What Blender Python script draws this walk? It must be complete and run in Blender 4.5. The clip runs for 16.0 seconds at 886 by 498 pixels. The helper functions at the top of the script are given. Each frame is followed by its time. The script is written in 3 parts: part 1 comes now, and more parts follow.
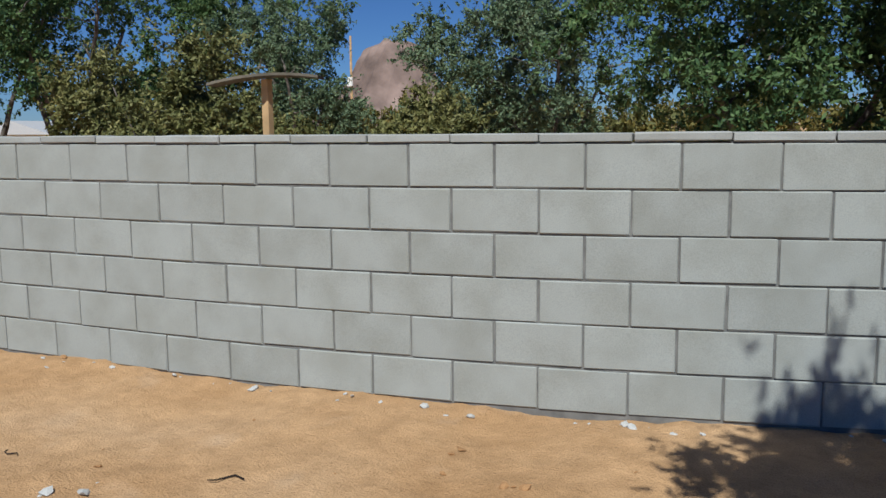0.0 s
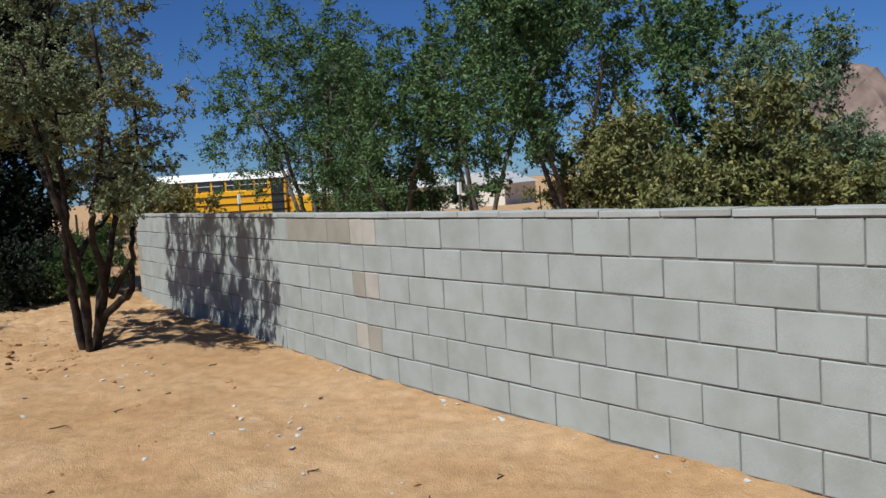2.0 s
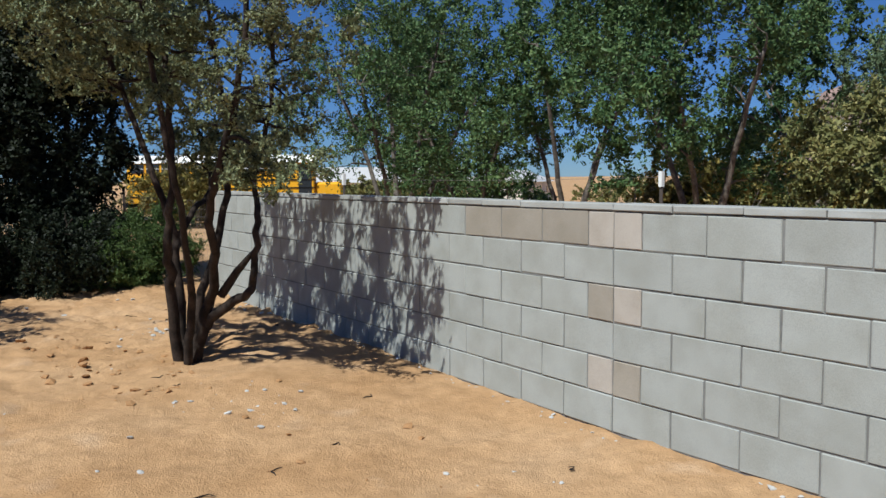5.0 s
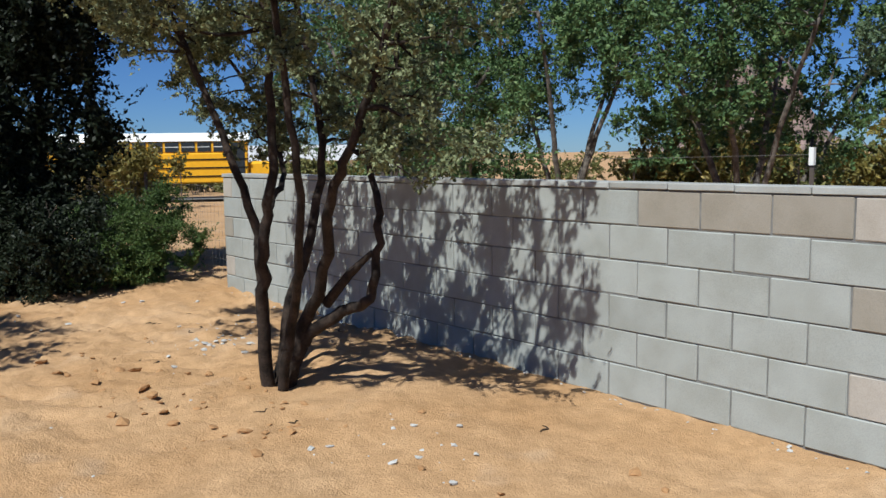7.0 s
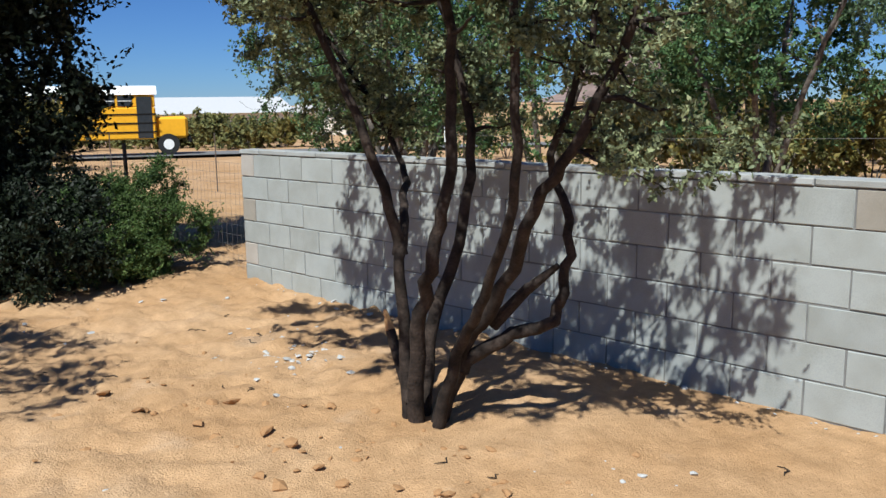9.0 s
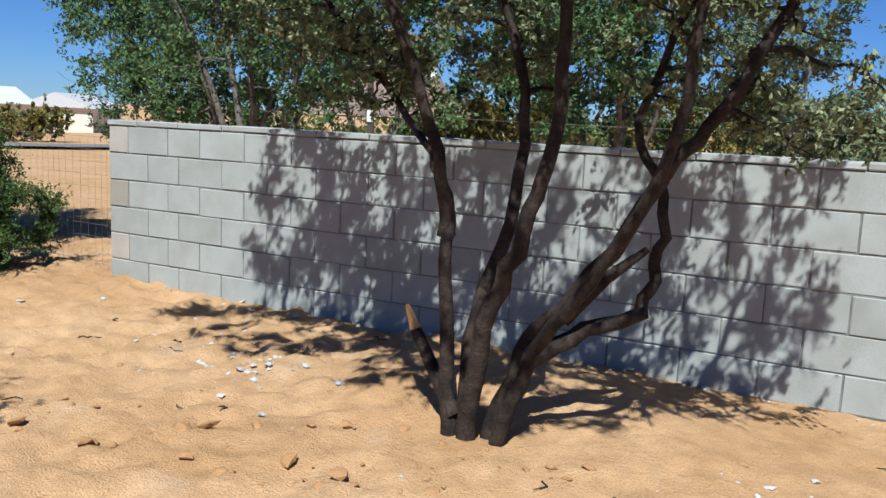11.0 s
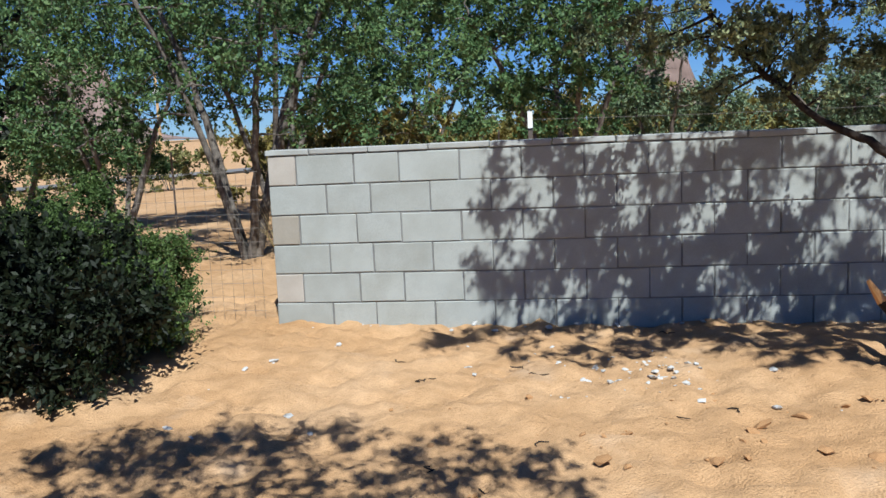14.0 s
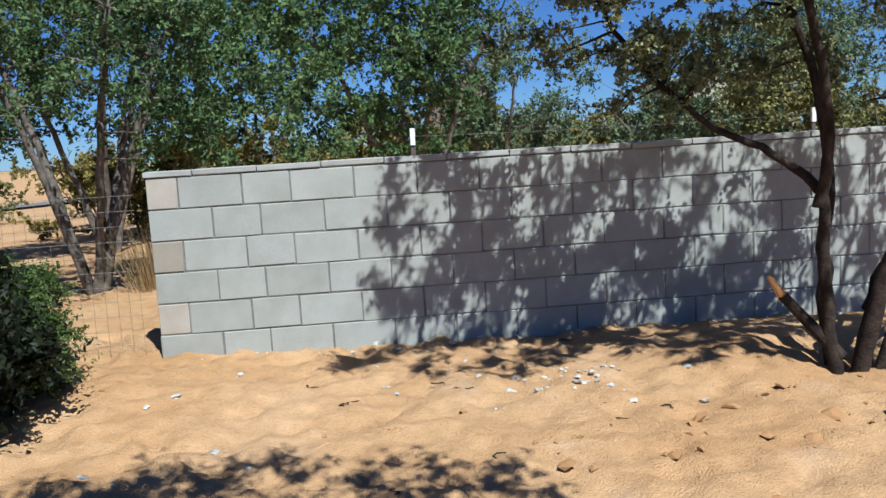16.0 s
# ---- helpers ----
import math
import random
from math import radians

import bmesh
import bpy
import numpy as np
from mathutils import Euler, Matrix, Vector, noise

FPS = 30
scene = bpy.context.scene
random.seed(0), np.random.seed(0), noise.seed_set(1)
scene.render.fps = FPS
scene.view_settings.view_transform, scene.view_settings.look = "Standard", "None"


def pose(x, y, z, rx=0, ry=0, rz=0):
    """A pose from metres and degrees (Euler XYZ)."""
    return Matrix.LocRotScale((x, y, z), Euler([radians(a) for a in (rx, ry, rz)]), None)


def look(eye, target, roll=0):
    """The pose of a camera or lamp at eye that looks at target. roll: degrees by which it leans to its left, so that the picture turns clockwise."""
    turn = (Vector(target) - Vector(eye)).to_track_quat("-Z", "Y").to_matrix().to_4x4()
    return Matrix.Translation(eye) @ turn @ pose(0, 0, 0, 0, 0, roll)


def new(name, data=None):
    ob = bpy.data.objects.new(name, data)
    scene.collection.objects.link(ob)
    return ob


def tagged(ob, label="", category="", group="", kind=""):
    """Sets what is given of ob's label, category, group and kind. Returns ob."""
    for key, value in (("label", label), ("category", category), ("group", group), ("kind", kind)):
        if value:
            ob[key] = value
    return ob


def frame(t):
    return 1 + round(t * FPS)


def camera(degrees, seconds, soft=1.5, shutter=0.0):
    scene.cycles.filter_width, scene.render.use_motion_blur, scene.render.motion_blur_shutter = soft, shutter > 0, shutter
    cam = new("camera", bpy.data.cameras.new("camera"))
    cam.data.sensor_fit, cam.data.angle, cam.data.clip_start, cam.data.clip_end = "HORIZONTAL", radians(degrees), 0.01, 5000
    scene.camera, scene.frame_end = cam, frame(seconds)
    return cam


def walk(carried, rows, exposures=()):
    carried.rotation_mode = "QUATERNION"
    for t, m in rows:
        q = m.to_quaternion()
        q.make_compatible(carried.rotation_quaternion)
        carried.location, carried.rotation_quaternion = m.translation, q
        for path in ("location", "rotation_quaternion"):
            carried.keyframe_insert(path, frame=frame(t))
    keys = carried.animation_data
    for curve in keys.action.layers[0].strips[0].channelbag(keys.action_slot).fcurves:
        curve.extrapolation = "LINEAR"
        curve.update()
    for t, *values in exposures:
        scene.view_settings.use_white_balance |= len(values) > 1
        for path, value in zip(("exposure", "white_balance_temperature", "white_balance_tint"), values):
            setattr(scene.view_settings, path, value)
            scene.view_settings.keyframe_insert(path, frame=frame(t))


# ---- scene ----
cam = camera(54.1, 16.0)
PATH = [
    (0, (7.135, -3.000, 1.311), (6.180, -1.266, 1.023), -0.6),
    (0.5, (6.734, -3.166, 1.368), (5.516, -1.601, 1.113), -0.2),
    (1, (6.476, -3.042, 1.284), (4.882, -1.851, 1.077), -3.0),
    (1.5, (6.247, -3.202, 1.472), (4.485, -2.283, 1.246), -4.0),
    (2, (5.862, -3.087, 1.478), (4.191, -1.999, 1.318), -3.6),
    (2.5, (5.581, -3.082, 1.329), (3.849, -2.083, 1.251), -1.3),
    (3, (5.240, -3.042, 1.438), (3.459, -2.148, 1.267), -2.7),
    (5.5, (2.949, -3.498, 1.42), (1.364, -2.295, 1.219), -0.0),
    (6, (2.483, -3.682, 1.463), (1.009, -2.353, 1.219), -0.9),
    (6.5, (2.055, -3.803, 1.361), (0.59, -2.451, 1.194), -0.9),
    (7, (1.672, -3.888, 1.448), (0.123, -2.643, 1.225), -0.9),
    (7.5, (1.272, -4.057, 1.531), (-0.123, -2.65, 1.261), -0.9),
    (8, (0.83, -4.241, 1.432), (-0.597, -2.857, 1.219), -1.4),
    (8.5, (0.405, -4.305, 1.575), (-1.029, -2.94, 1.296), 0.5),
    (9, (0.058, -4.443, 1.67), (-1.313, -3.026, 1.333), -0.8),
    (11.5, (-2.065, -4.83, 1.307), (-2.901, -3.033, 1.036), 1.9),
    (12, (-2.728, -5.064, 1.255), (-3.612, -3.281, 1.056), -2.7),
    (12.5, (-3.198, -5.167, 1.402), (-3.879, -3.297, 1.208), -0.7),
    (13, (-3.533, -5.322, 1.387), (-4.0, -3.383, 1.247), -2.7),
    (13.5, (-4.287, -5.449, 1.343), (-4.686, -3.503, 1.113), -2.9),
    (14, (-4.773, -5.687, 1.379), (-5.064, -3.729, 1.096), -2.6),
    (14.5, (-5.076, -5.697, 1.401), (-5.25, -3.72, 1.154), -1.8),
    (15, (-5.429, -5.626, 1.435), (-5.651, -3.654, 1.187), -3.5),
    (15.5, (-5.334, -5.624, 1.421), (-5.248, -3.639, 1.188), -4.7),
    (16, (-5.335, -5.623, 1.337), (-5.195, -3.643, 1.092), -3.5),
]
walk(cam, [(t, look(eye, target, roll)) for t, eye, target, roll in PATH], [(0, 0.10, 6100, 4), (3, 0.24, 6100, 4), (7, 0.35, 6100, 4), (9, 0.52, 6000, 4), (12, 0.67, 5900, 4), (16, 0.65, 5900, 4)])

# ---- world and sun ----
SUN = Vector((0.30, -0.78, 1.12)).normalized()
el, az = math.asin(SUN.z), math.atan2(SUN.x, SUN.y)
world = bpy.data.worlds.new("world")
scene.world = world
world.use_nodes = True
wn = world.node_tree.nodes
sky = wn.new("ShaderNodeTexSky")
sky.sky_type, sky.sun_disc = "NISHITA", False
sky.sun_elevation, sky.sun_rotation = el, az
sky.air_density, sky.dust_density, sky.ozone_density = 0.8, 0.0, 3.0
tint = wn.new("ShaderNodeMix")
tint.data_type, tint.blend_type = "RGBA", "MULTIPLY"
tint.inputs[0].default_value, tint.inputs[7].default_value = 1.0, (0.62, 0.92, 1.50, 1)
world.node_tree.links.new(sky.outputs[0], tint.inputs[6])
world.node_tree.links.new(tint.outputs[2], wn["Background"].inputs[0])
wn["Background"].inputs[1].default_value = 0.038
lamp = bpy.data.lights.new("sun", "SUN")
lamp.energy, lamp.angle, lamp.color = 4.9, radians(0.55), (1.0, 0.96, 0.90)
sun = new("sun", lamp)
sun.matrix_world = look((0, 0, 30), Vector((0, 0, 30)) - SUN)


# ---- materials ----
def mat(name, rough=0.8, metal=0.0):
    m = bpy.data.materials.new(name)
    m.use_nodes = True
    b = m.node_tree.nodes["Principled BSDF"]
    b.inputs["Roughness"].default_value, b.inputs["Metallic"].default_value = rough, metal
    b.inputs["Specular IOR Level"].default_value = 0.25
    return m, m.node_tree.nodes, m.node_tree.links, b


def rgb(c):
    return (c[0], c[1], c[2], 1)


def noise_node(n, l, scale, detail=4, vec=None):
    t = n.new("ShaderNodeTexNoise")
    t.inputs["Scale"].default_value, t.inputs["Detail"].default_value = scale, detail
    if vec is None:
        vec = n.new("ShaderNodeTexCoord").outputs["Object"]
    l.new(vec, t.inputs["Vector"])
    return t.outputs["Fac"]


def ramp(n, l, fac, stops):
    r = n.new("ShaderNodeValToRGB")
    e = r.color_ramp.elements
    while len(e) < len(stops):
        e.new(0.5)
    for k, (p, c) in zip(e, stops):
        k.position, k.color = p, rgb(c)
    l.new(fac, r.inputs[0])
    return r.outputs[0]


def mixc(n, l, fac, a, b, mode="MIX"):
    m = n.new("ShaderNodeMix")
    m.data_type, m.blend_type = "RGBA", mode
    for s, v in ((m.inputs[0], fac), (m.inputs[6], a), (m.inputs[7], b)):
        if isinstance(v, (int, float)):
            s.default_value = v
        elif isinstance(v, tuple):
            s.default_value = rgb(v)
        else:
            l.new(v, s)
    return m.outputs[2]


def bump(n, l, b, height, strength, dist):
    k = n.new("ShaderNodeBump")
    k.inputs["Strength"].default_value, k.inputs["Distance"].default_value = strength, dist
    l.new(height, k.inputs["Height"])
    l.new(k.outputs[0], b.inputs["Normal"])


def plain(name, c, rough=0.7, metal=0.0, var=0.12, scale=6.0):
    m, n, l, b = mat(name, rough, metal)
    lo, hi = tuple(v * (1 - var) for v in c), tuple(min(1, v * (1 + var)) for v in c)
    l.new(ramp(n, l, noise_node(n, l, scale), [(0.3, lo), (0.7, hi)]), b.inputs["Base Color"])
    return m


def block_material(name, c, var=0.05):
    m, n, l, b = mat(name, 0.92)
    tc = n.new("ShaderNodeTexCoord")
    oi = n.new("ShaderNodeObjectInfo")
    off = n.new("ShaderNodeVectorMath")
    off.operation = "MULTIPLY_ADD"
    off.inputs[1].default_value = (9.7, 5.3, 7.1)
    l.new(oi.outputs["Random"], off.inputs[0])
    l.new(tc.outputs["Object"], off.inputs[2])
    v = off.outputs[0]
    tone = ramp(n, l, oi.outputs["Random"], [(0.0, tuple(k * (1 - var) for k in c)), (0.5, c), (1.0, tuple(k * (1 + var * 0.7) for k in c))])
    stain = ramp(n, l, noise_node(n, l, 5, 5, v), [(0.30, (0.84, 0.83, 0.80)), (0.62, (1, 1, 1))])
    grain = ramp(n, l, noise_node(n, l, 260, 3, v), [(0.25, (0.80, 0.80, 0.80)), (0.6, (1.03, 1.03, 1.03))])
    l.new(mixc(n, l, 1.0, mixc(n, l, 1.0, tone, stain, "MULTIPLY"), grain, "MULTIPLY"), b.inputs["Base Color"])
    bump(n, l, b, noise_node(n, l, 320, 4, v), 0.35, 0.002)
    return m


M_BLOCK = block_material("grey_concrete_block", (0.335, 0.352, 0.338))
M_TAN = block_material("tan_concrete_block", (0.30, 0.275, 0.235))
M_PINK = block_material("pale_pinkish_block", (0.40, 0.368, 0.33))
M_CAP = block_material("concrete_cap", (0.345, 0.355, 0.345))
M_MORTAR = plain("mortar", (0.165, 0.165, 0.16), 0.95, var=0.25, scale=14)


def sand_material():
    m, n, l, b = mat("orange_sandy_soil", 0.95)
    tc = n.new("ShaderNodeTexCoord").outputs["Object"]
    big = ramp(n, l, noise_node(n, l, 0.8, 5, tc), [(0.3, (0.405, 0.238, 0.112)), (0.55, (0.475, 0.30, 0.158)), (0.8, (0.53, 0.36, 0.215))])
    mid = ramp(n, l, noise_node(n, l, 9, 6, tc), [(0.3, (0.82, 0.80, 0.77)), (0.65, (1.04, 1.04, 1.04))])
    fine = ramp(n, l, noise_node(n, l, 150, 3, tc), [(0.25, (0.72, 0.70, 0.68)), (0.55, (1.04, 1.04, 1.05))])
    pale = ramp(n, l, noise_node(n, l, 2.3, 5, tc), [(0.60, (0, 0, 0)), (0.75, (0.35, 0.35, 0.35))])
    c = mixc(n, l, 1.0, mixc(n, l, 1.0, big, mid, "MULTIPLY"), fine, "MULTIPLY")
    c = mixc(n, l, pale, c, (0.52, 0.40, 0.29))
    l.new(c, b.inputs["Base Color"])
    h = n.new("ShaderNodeMath")
    h.operation = "ADD"
    l.new(noise_node(n, l, 22, 6, tc), h.inputs[0])
    l.new(noise_node(n, l, 110, 4, tc), h.inputs[1])
    bump(n, l, b, h.outputs[0], 0.7, 0.018)
    return m


def leaf_material(name, lo, mid, hi, trans=0.14):
    m, n, l, b = mat(name, 0.6)
    g = n.new("ShaderNodeNewGeometry")
    tc = n.new("ShaderNodeTexCoord").outputs["Object"]
    a = ramp(n, l, g.outputs["Random Per Island"], [(0.0, lo), (0.5, mid), (1.0, hi)])
    k = ramp(n, l, noise_node(n, l, 1.6, 3, tc), [(0.3, (0.72, 0.78, 0.72)), (0.7, (1.2, 1.12, 1.0))])
    c = mixc(n, l, 1.0, a, k, "MULTIPLY")
    l.new(c, b.inputs["Base Color"])
    t = n.new("ShaderNodeBsdfTranslucent")
    l.new(c, t.inputs[0])
    s = n.new("ShaderNodeMixShader")
    s.inputs[0].default_value = trans
    l.new(b.outputs[0], s.inputs[1])
    l.new(t.outputs[0], s.inputs[2])
    l.new(s.outputs[0], n["Material Output"].inputs[0])
    return m


def bark_material(name, lo, hi):
    m, n, l, b = mat(name, 0.9)
    tc = n.new("ShaderNodeTexCoord").outputs["Object"]
    c = mixc(n, l, 1.0, ramp(n, l, noise_node(n, l, 12, 6, tc), [(0.35, lo), (0.7, hi)]),
             ramp(n, l, noise_node(n, l, 90, 4, tc), [(0.3, (0.6, 0.6, 0.6)), (0.6, (1.1, 1.1, 1.1))]), "MULTIPLY")
    l.new(c, b.inputs["Base Color"])
    bump(n, l, b, noise_node(n, l, 70, 5, tc), 0.7, 0.008)
    return m


M_SAND = sand_material()
M_BARK = bark_material("dark_bark", (0.014, 0.010, 0.008), (0.052, 0.037, 0.029))
M_GREYBARK = bark_material("grey_bark", (0.07, 0.06, 0.052), (0.20, 0.175, 0.15))
M_CUT = plain("fresh_cut_wood", (0.55, 0.30, 0.12), 0.7)
M_LEAF_MAIN = leaf_material("grey_green_leaves", (0.093, 0.108, 0.059), (0.163, 0.188, 0.103), (0.270, 0.304, 0.173))
M_LEAF_MESQ = leaf_material("mesquite_leaves", (0.037, 0.081, 0.033), (0.071, 0.130, 0.049), (0.130, 0.196, 0.081))
M_LEAF_PALO = leaf_material("pale_blue_green_leaves", (0.074, 0.120, 0.069), (0.120, 0.174, 0.102), (0.174, 0.230, 0.148))
M_LEAF_JUN = leaf_material("olive_green_leaves", (0.090, 0.101, 0.035), (0.155, 0.161, 0.060), (0.251, 0.239, 0.101))
# near-black green: the shade inside dense crowns is put into the leaf colour
M_LEAF_SHADED = leaf_material("shaded_green_leaves", (0.005, 0.009, 0.004), (0.008, 0.014, 0.006), (0.017, 0.025, 0.011), 0.12)
M_LEAF_SHRUB = leaf_material("fresh_green_leaves", (0.037, 0.068, 0.017), (0.061, 0.104, 0.027), (0.101, 0.149, 0.050))
M_LEAF_CREO = leaf_material("yellowish_creosote_leaves", (0.104, 0.095, 0.024), (0.180, 0.157, 0.044), (0.265, 0.217, 0.076))
M_STRAW = leaf_material("dry_straw", (0.25, 0.17, 0.08), (0.36, 0.26, 0.13), (0.45, 0.35, 0.2), 0.1)
M_STEEL = plain("weathered_steel", (0.16, 0.13, 0.11), 0.6, 0.6)
M_WIRE = plain("galvanised_wire", (0.30, 0.27, 0.24), 0.5, 0.7)
M_WHITE = plain("white_paint", (0.75, 0.75, 0.72), 0.6, var=0.06)
M_CREAM = plain("cream_siding", (0.62, 0.58, 0.50), 0.7, var=0.06)
M_ROOF = plain("pale_roof_sheet", (0.5, 0.5, 0.5), 0.5, var=0.05)
M_BLACK = plain("matte_black", (0.006, 0.006, 0.006), 0.85)
M_GLASS = plain("dark_window_glass", (0.03, 0.035, 0.04), 0.1)
M_YELLOW = plain("bus_yellow_paint", (0.75, 0.38, 0.02), 0.4, var=0.05)
M_RUBBER = plain("rubber", (0.02, 0.02, 0.02), 0.8)
M_CHROME = plain("worn_metal", (0.4, 0.4, 0.4), 0.4, 0.8)
M_BOARD = plain("weathered_grey_board", (0.13, 0.115, 0.09), 0.85, var=0.3, scale=9)
M_POSTWOOD = plain("raw_wood_post", (0.50, 0.33, 0.17), 0.8, var=0.25)
M_ASPHALT = plain("worn_asphalt", (0.16, 0.155, 0.15), 0.9, var=0.2, scale=2)
M_ROCK = plain("brown_hill_rock", (0.20, 0.145, 0.125), 0.95, var=0.45, scale=0.05)
M_STONE = plain("pale_mortar_crumbs", (0.42, 0.415, 0.40), 0.95, var=0.25, scale=40)
M_CLOD = plain("earth_clod", (0.33, 0.185, 0.085), 0.95, var=0.3, scale=30)
M_TRAILER = plain("grey_trailer_siding", (0.32, 0.31, 0.30), 0.6, var=0.1)


# ---- mesh helpers ----
def mesh_ob(name, verts, faces, material, parent=None, smooth=False):
    me = bpy.data.meshes.new(name)
    me.from_pydata([tuple(v) for v in verts], [], [tuple(q) for q in faces])
    me.materials.append(material)
    if smooth:
        me.shade_smooth()
    ob = new(name, me)
    ob.parent = parent
    return ob


def part(name, bm, material, parent, label=""):
    me = bpy.data.meshes.new(name)
    bm.to_mesh(me)
    bm.free()
    me.materials.append(material)
    ob = new(name, me)
    ob.parent = parent
    return tagged(ob, label)


def box(bm, x0, x1, y0, y1, z0, z1, bevel=0.0):
    r = bmesh.ops.create_cube(bm, size=1)
    vs = r["verts"]
    bmesh.ops.scale(bm, vec=(x1 - x0, y1 - y0, z1 - z0), verts=vs)
    bmesh.ops.translate(bm, vec=((x0 + x1) / 2, (y0 + y1) / 2, (z0 + z1) / 2), verts=vs)
    if bevel:
        es = list({e for v in vs for e in v.link_edges})
        bmesh.ops.bevel(bm, geom=es, offset=bevel, segments=1, affect="EDGES")
    return bm


def box_part(name, dims, material, parent, bevel=0.0, label=""):
    return part(name, box(bmesh.new(), *dims, bevel), material, parent, label)


def rod(bm, a, b, r, r2=None, seg=8):
    a, b = Vector(a), Vector(b)
    res = bmesh.ops.create_cone(bm, segments=seg, radius1=r, radius2=r if r2 is None else r2, depth=(b - a).length, cap_ends=True)
    m = Matrix.Translation((a + b) / 2) @ (b - a).to_track_quat("Z", "Y").to_matrix().to_4x4()
    bmesh.ops.transform(bm, matrix=m, verts=res["verts"])
    return bm


def empty(name, loc, label, category, group="", rz=0.0):
    ob = new(name)
    ob.matrix_basis = pose(loc[0], loc[1], loc[2], 0, 0, rz)
    return tagged(ob, label, category, group)


# ---- ground: one sheet to the horizon ----
BEND_S = [0.0, 0.6, 2.0, 3.5, 4.5, 5.5, 6.5, 7.5, 8.5]
BEND_A = [0.8, 3.9, 4.0, 5.0, 8.6, 12.5, 16.4, 19.0, 20.0]
BEND_STEP = 0.02
_a = np.radians(np.interp(np.arange(0, 11.0, BEND_STEP), BEND_S, BEND_A))
BEND_X = np.concatenate(([0.0], np.cumsum(np.cos(_a)) * BEND_STEP))
BEND_Y = np.concatenate(([0.0], np.cumsum(np.sin(_a)) * BEND_STEP))


def wall_line(s):
    """Place and heading of the wall's front face at the length s along it; it turns at the control joint and curves away past x = 3."""
    if s <= 0:
        return s, 0.0, 0.0
    k = s / BEND_STEP
    i = min(int(k), len(BEND_X) - 2)
    t = k - i
    x = BEND_X[i] + (BEND_X[i + 1] - BEND_X[i]) * t
    y = BEND_Y[i] + (BEND_Y[i + 1] - BEND_Y[i]) * t
    return float(x), float(y), math.radians(float(np.interp(s, BEND_S, BEND_A)))


def ground_z(x, y):
    z = 0.02 - 0.027 * max(0.0, min(1.0, (x + 3.0) / 3.0)) + 0.02 * math.sin(0.7 * x + 0.4) * math.sin(0.9 * y)
    z += 0.14 * math.exp(-(((x + 2.95) / 0.95) ** 2 + ((y + 1.1) / 0.7) ** 2)) - 0.07 * math.exp(-(((x + 2.95) / 0.5) ** 2 + ((y + 1.4) / 0.5) ** 2))
    z += 0.10 * math.exp(-(((x + 7.3) / 1.3) ** 2 + ((y + 0.7) / 1.0) ** 2))
    z -= 0.025 * min(120.0, max(0.0, -0.85 * x + 0.5 * y - 9.0))
    near = max(0.0, 1 - max(abs(x) - 10, abs(y) - 8, 0) / 6)
    if near > 0:
        z += near * 0.035 * (noise.fractal(Vector((x * 1.1, y * 1.1, 3.0)), 0.9, 2.0, 4))
        rough = 0.6 + 1.3 * max(0.0, min(1.0, (-x - 2.0) / 2.0)) 
        z += near * rough * 0.024 * noise.fractal(Vector((x * 5.5, y * 5.5, 9.0)), 0.7, 2.1, 4)
    return z


def axis(dense, far):
    lo, hi, st = dense
    mid = list(np.arange(lo, hi + st / 2, st))
    out, step, v = [], st, 0.0
    while v < far:
        step *= 1.28
        v += step
        out.append(v)
    return [lo - q for q in reversed(out)] + mid + [hi + q for q in out]


gx, gy = axis((-9.5, 9.5, 0.055), 900), axis((-5.8, 1.0, 0.055), 900)
gv = [(x, y, ground_z(x, y)) for y in gy for x in gx]
nx = len(gx)
gf = [(j * nx + i, j * nx + i + 1, (j + 1) * nx + i + 1, (j + 1) * nx + i) for j in range(len(gy) - 1) for i in range(nx - 1)]
ground = tagged(mesh_ob("ground", gv, gf, M_SAND, None, True), "dry orange sandy desert soil", "ground", kind="structure")

# paved road across the open lot
RA, RB = Vector((-55, -17)), Vector((-24, 43))
rd = (RB - RA).normalized()
rp = Vector((-rd.y, rd.x))
rv, rf = [], []
for i in range(41):
    c = RA + (RB - RA) * (i / 40 * 3 - 1)
    for sgn in (-3.0, 3.0):
        q = c + rp * sgn
        rv.append((q.x, q.y, ground_z(q.x, q.y) + 0.12))
for i in range(40):
    rf.append((2 * i, 2 * i + 1, 2 * i + 3, 2 * i + 2))
tagged(mesh_ob("road", rv, rf, M_ASPHALT), "narrow worn grey asphalt road beyond the lot", "road", kind="structure")

# ---- trees and shrubs ----
def tube(verts, faces, pts, radii, seg):
    base = len(verts)
    prev = None
    for i, p in enumerate(pts):
        d = (pts[min(i + 1, len(pts) - 1)] - pts[max(i - 1, 0)]).normalized()
        u = d.orthogonal().normalized() if prev is None else (prev - d * prev.dot(d)).normalized()
        prev = u
        w = d.cross(u)
        for k in range(seg):
            a = 2 * math.pi * k / seg
            verts.append(p + (u * math.cos(a) + w * math.sin(a)) * radii[i])
    for i in range(len(pts) - 1):
        for k in range(seg):
            a, b = base + i * seg + k, base + i * seg + (k + 1) % seg
            faces.append((a, b, b + seg, a + seg))
    faces.append(tuple(base + (len(pts) - 1) * seg + k for k in range(seg)))


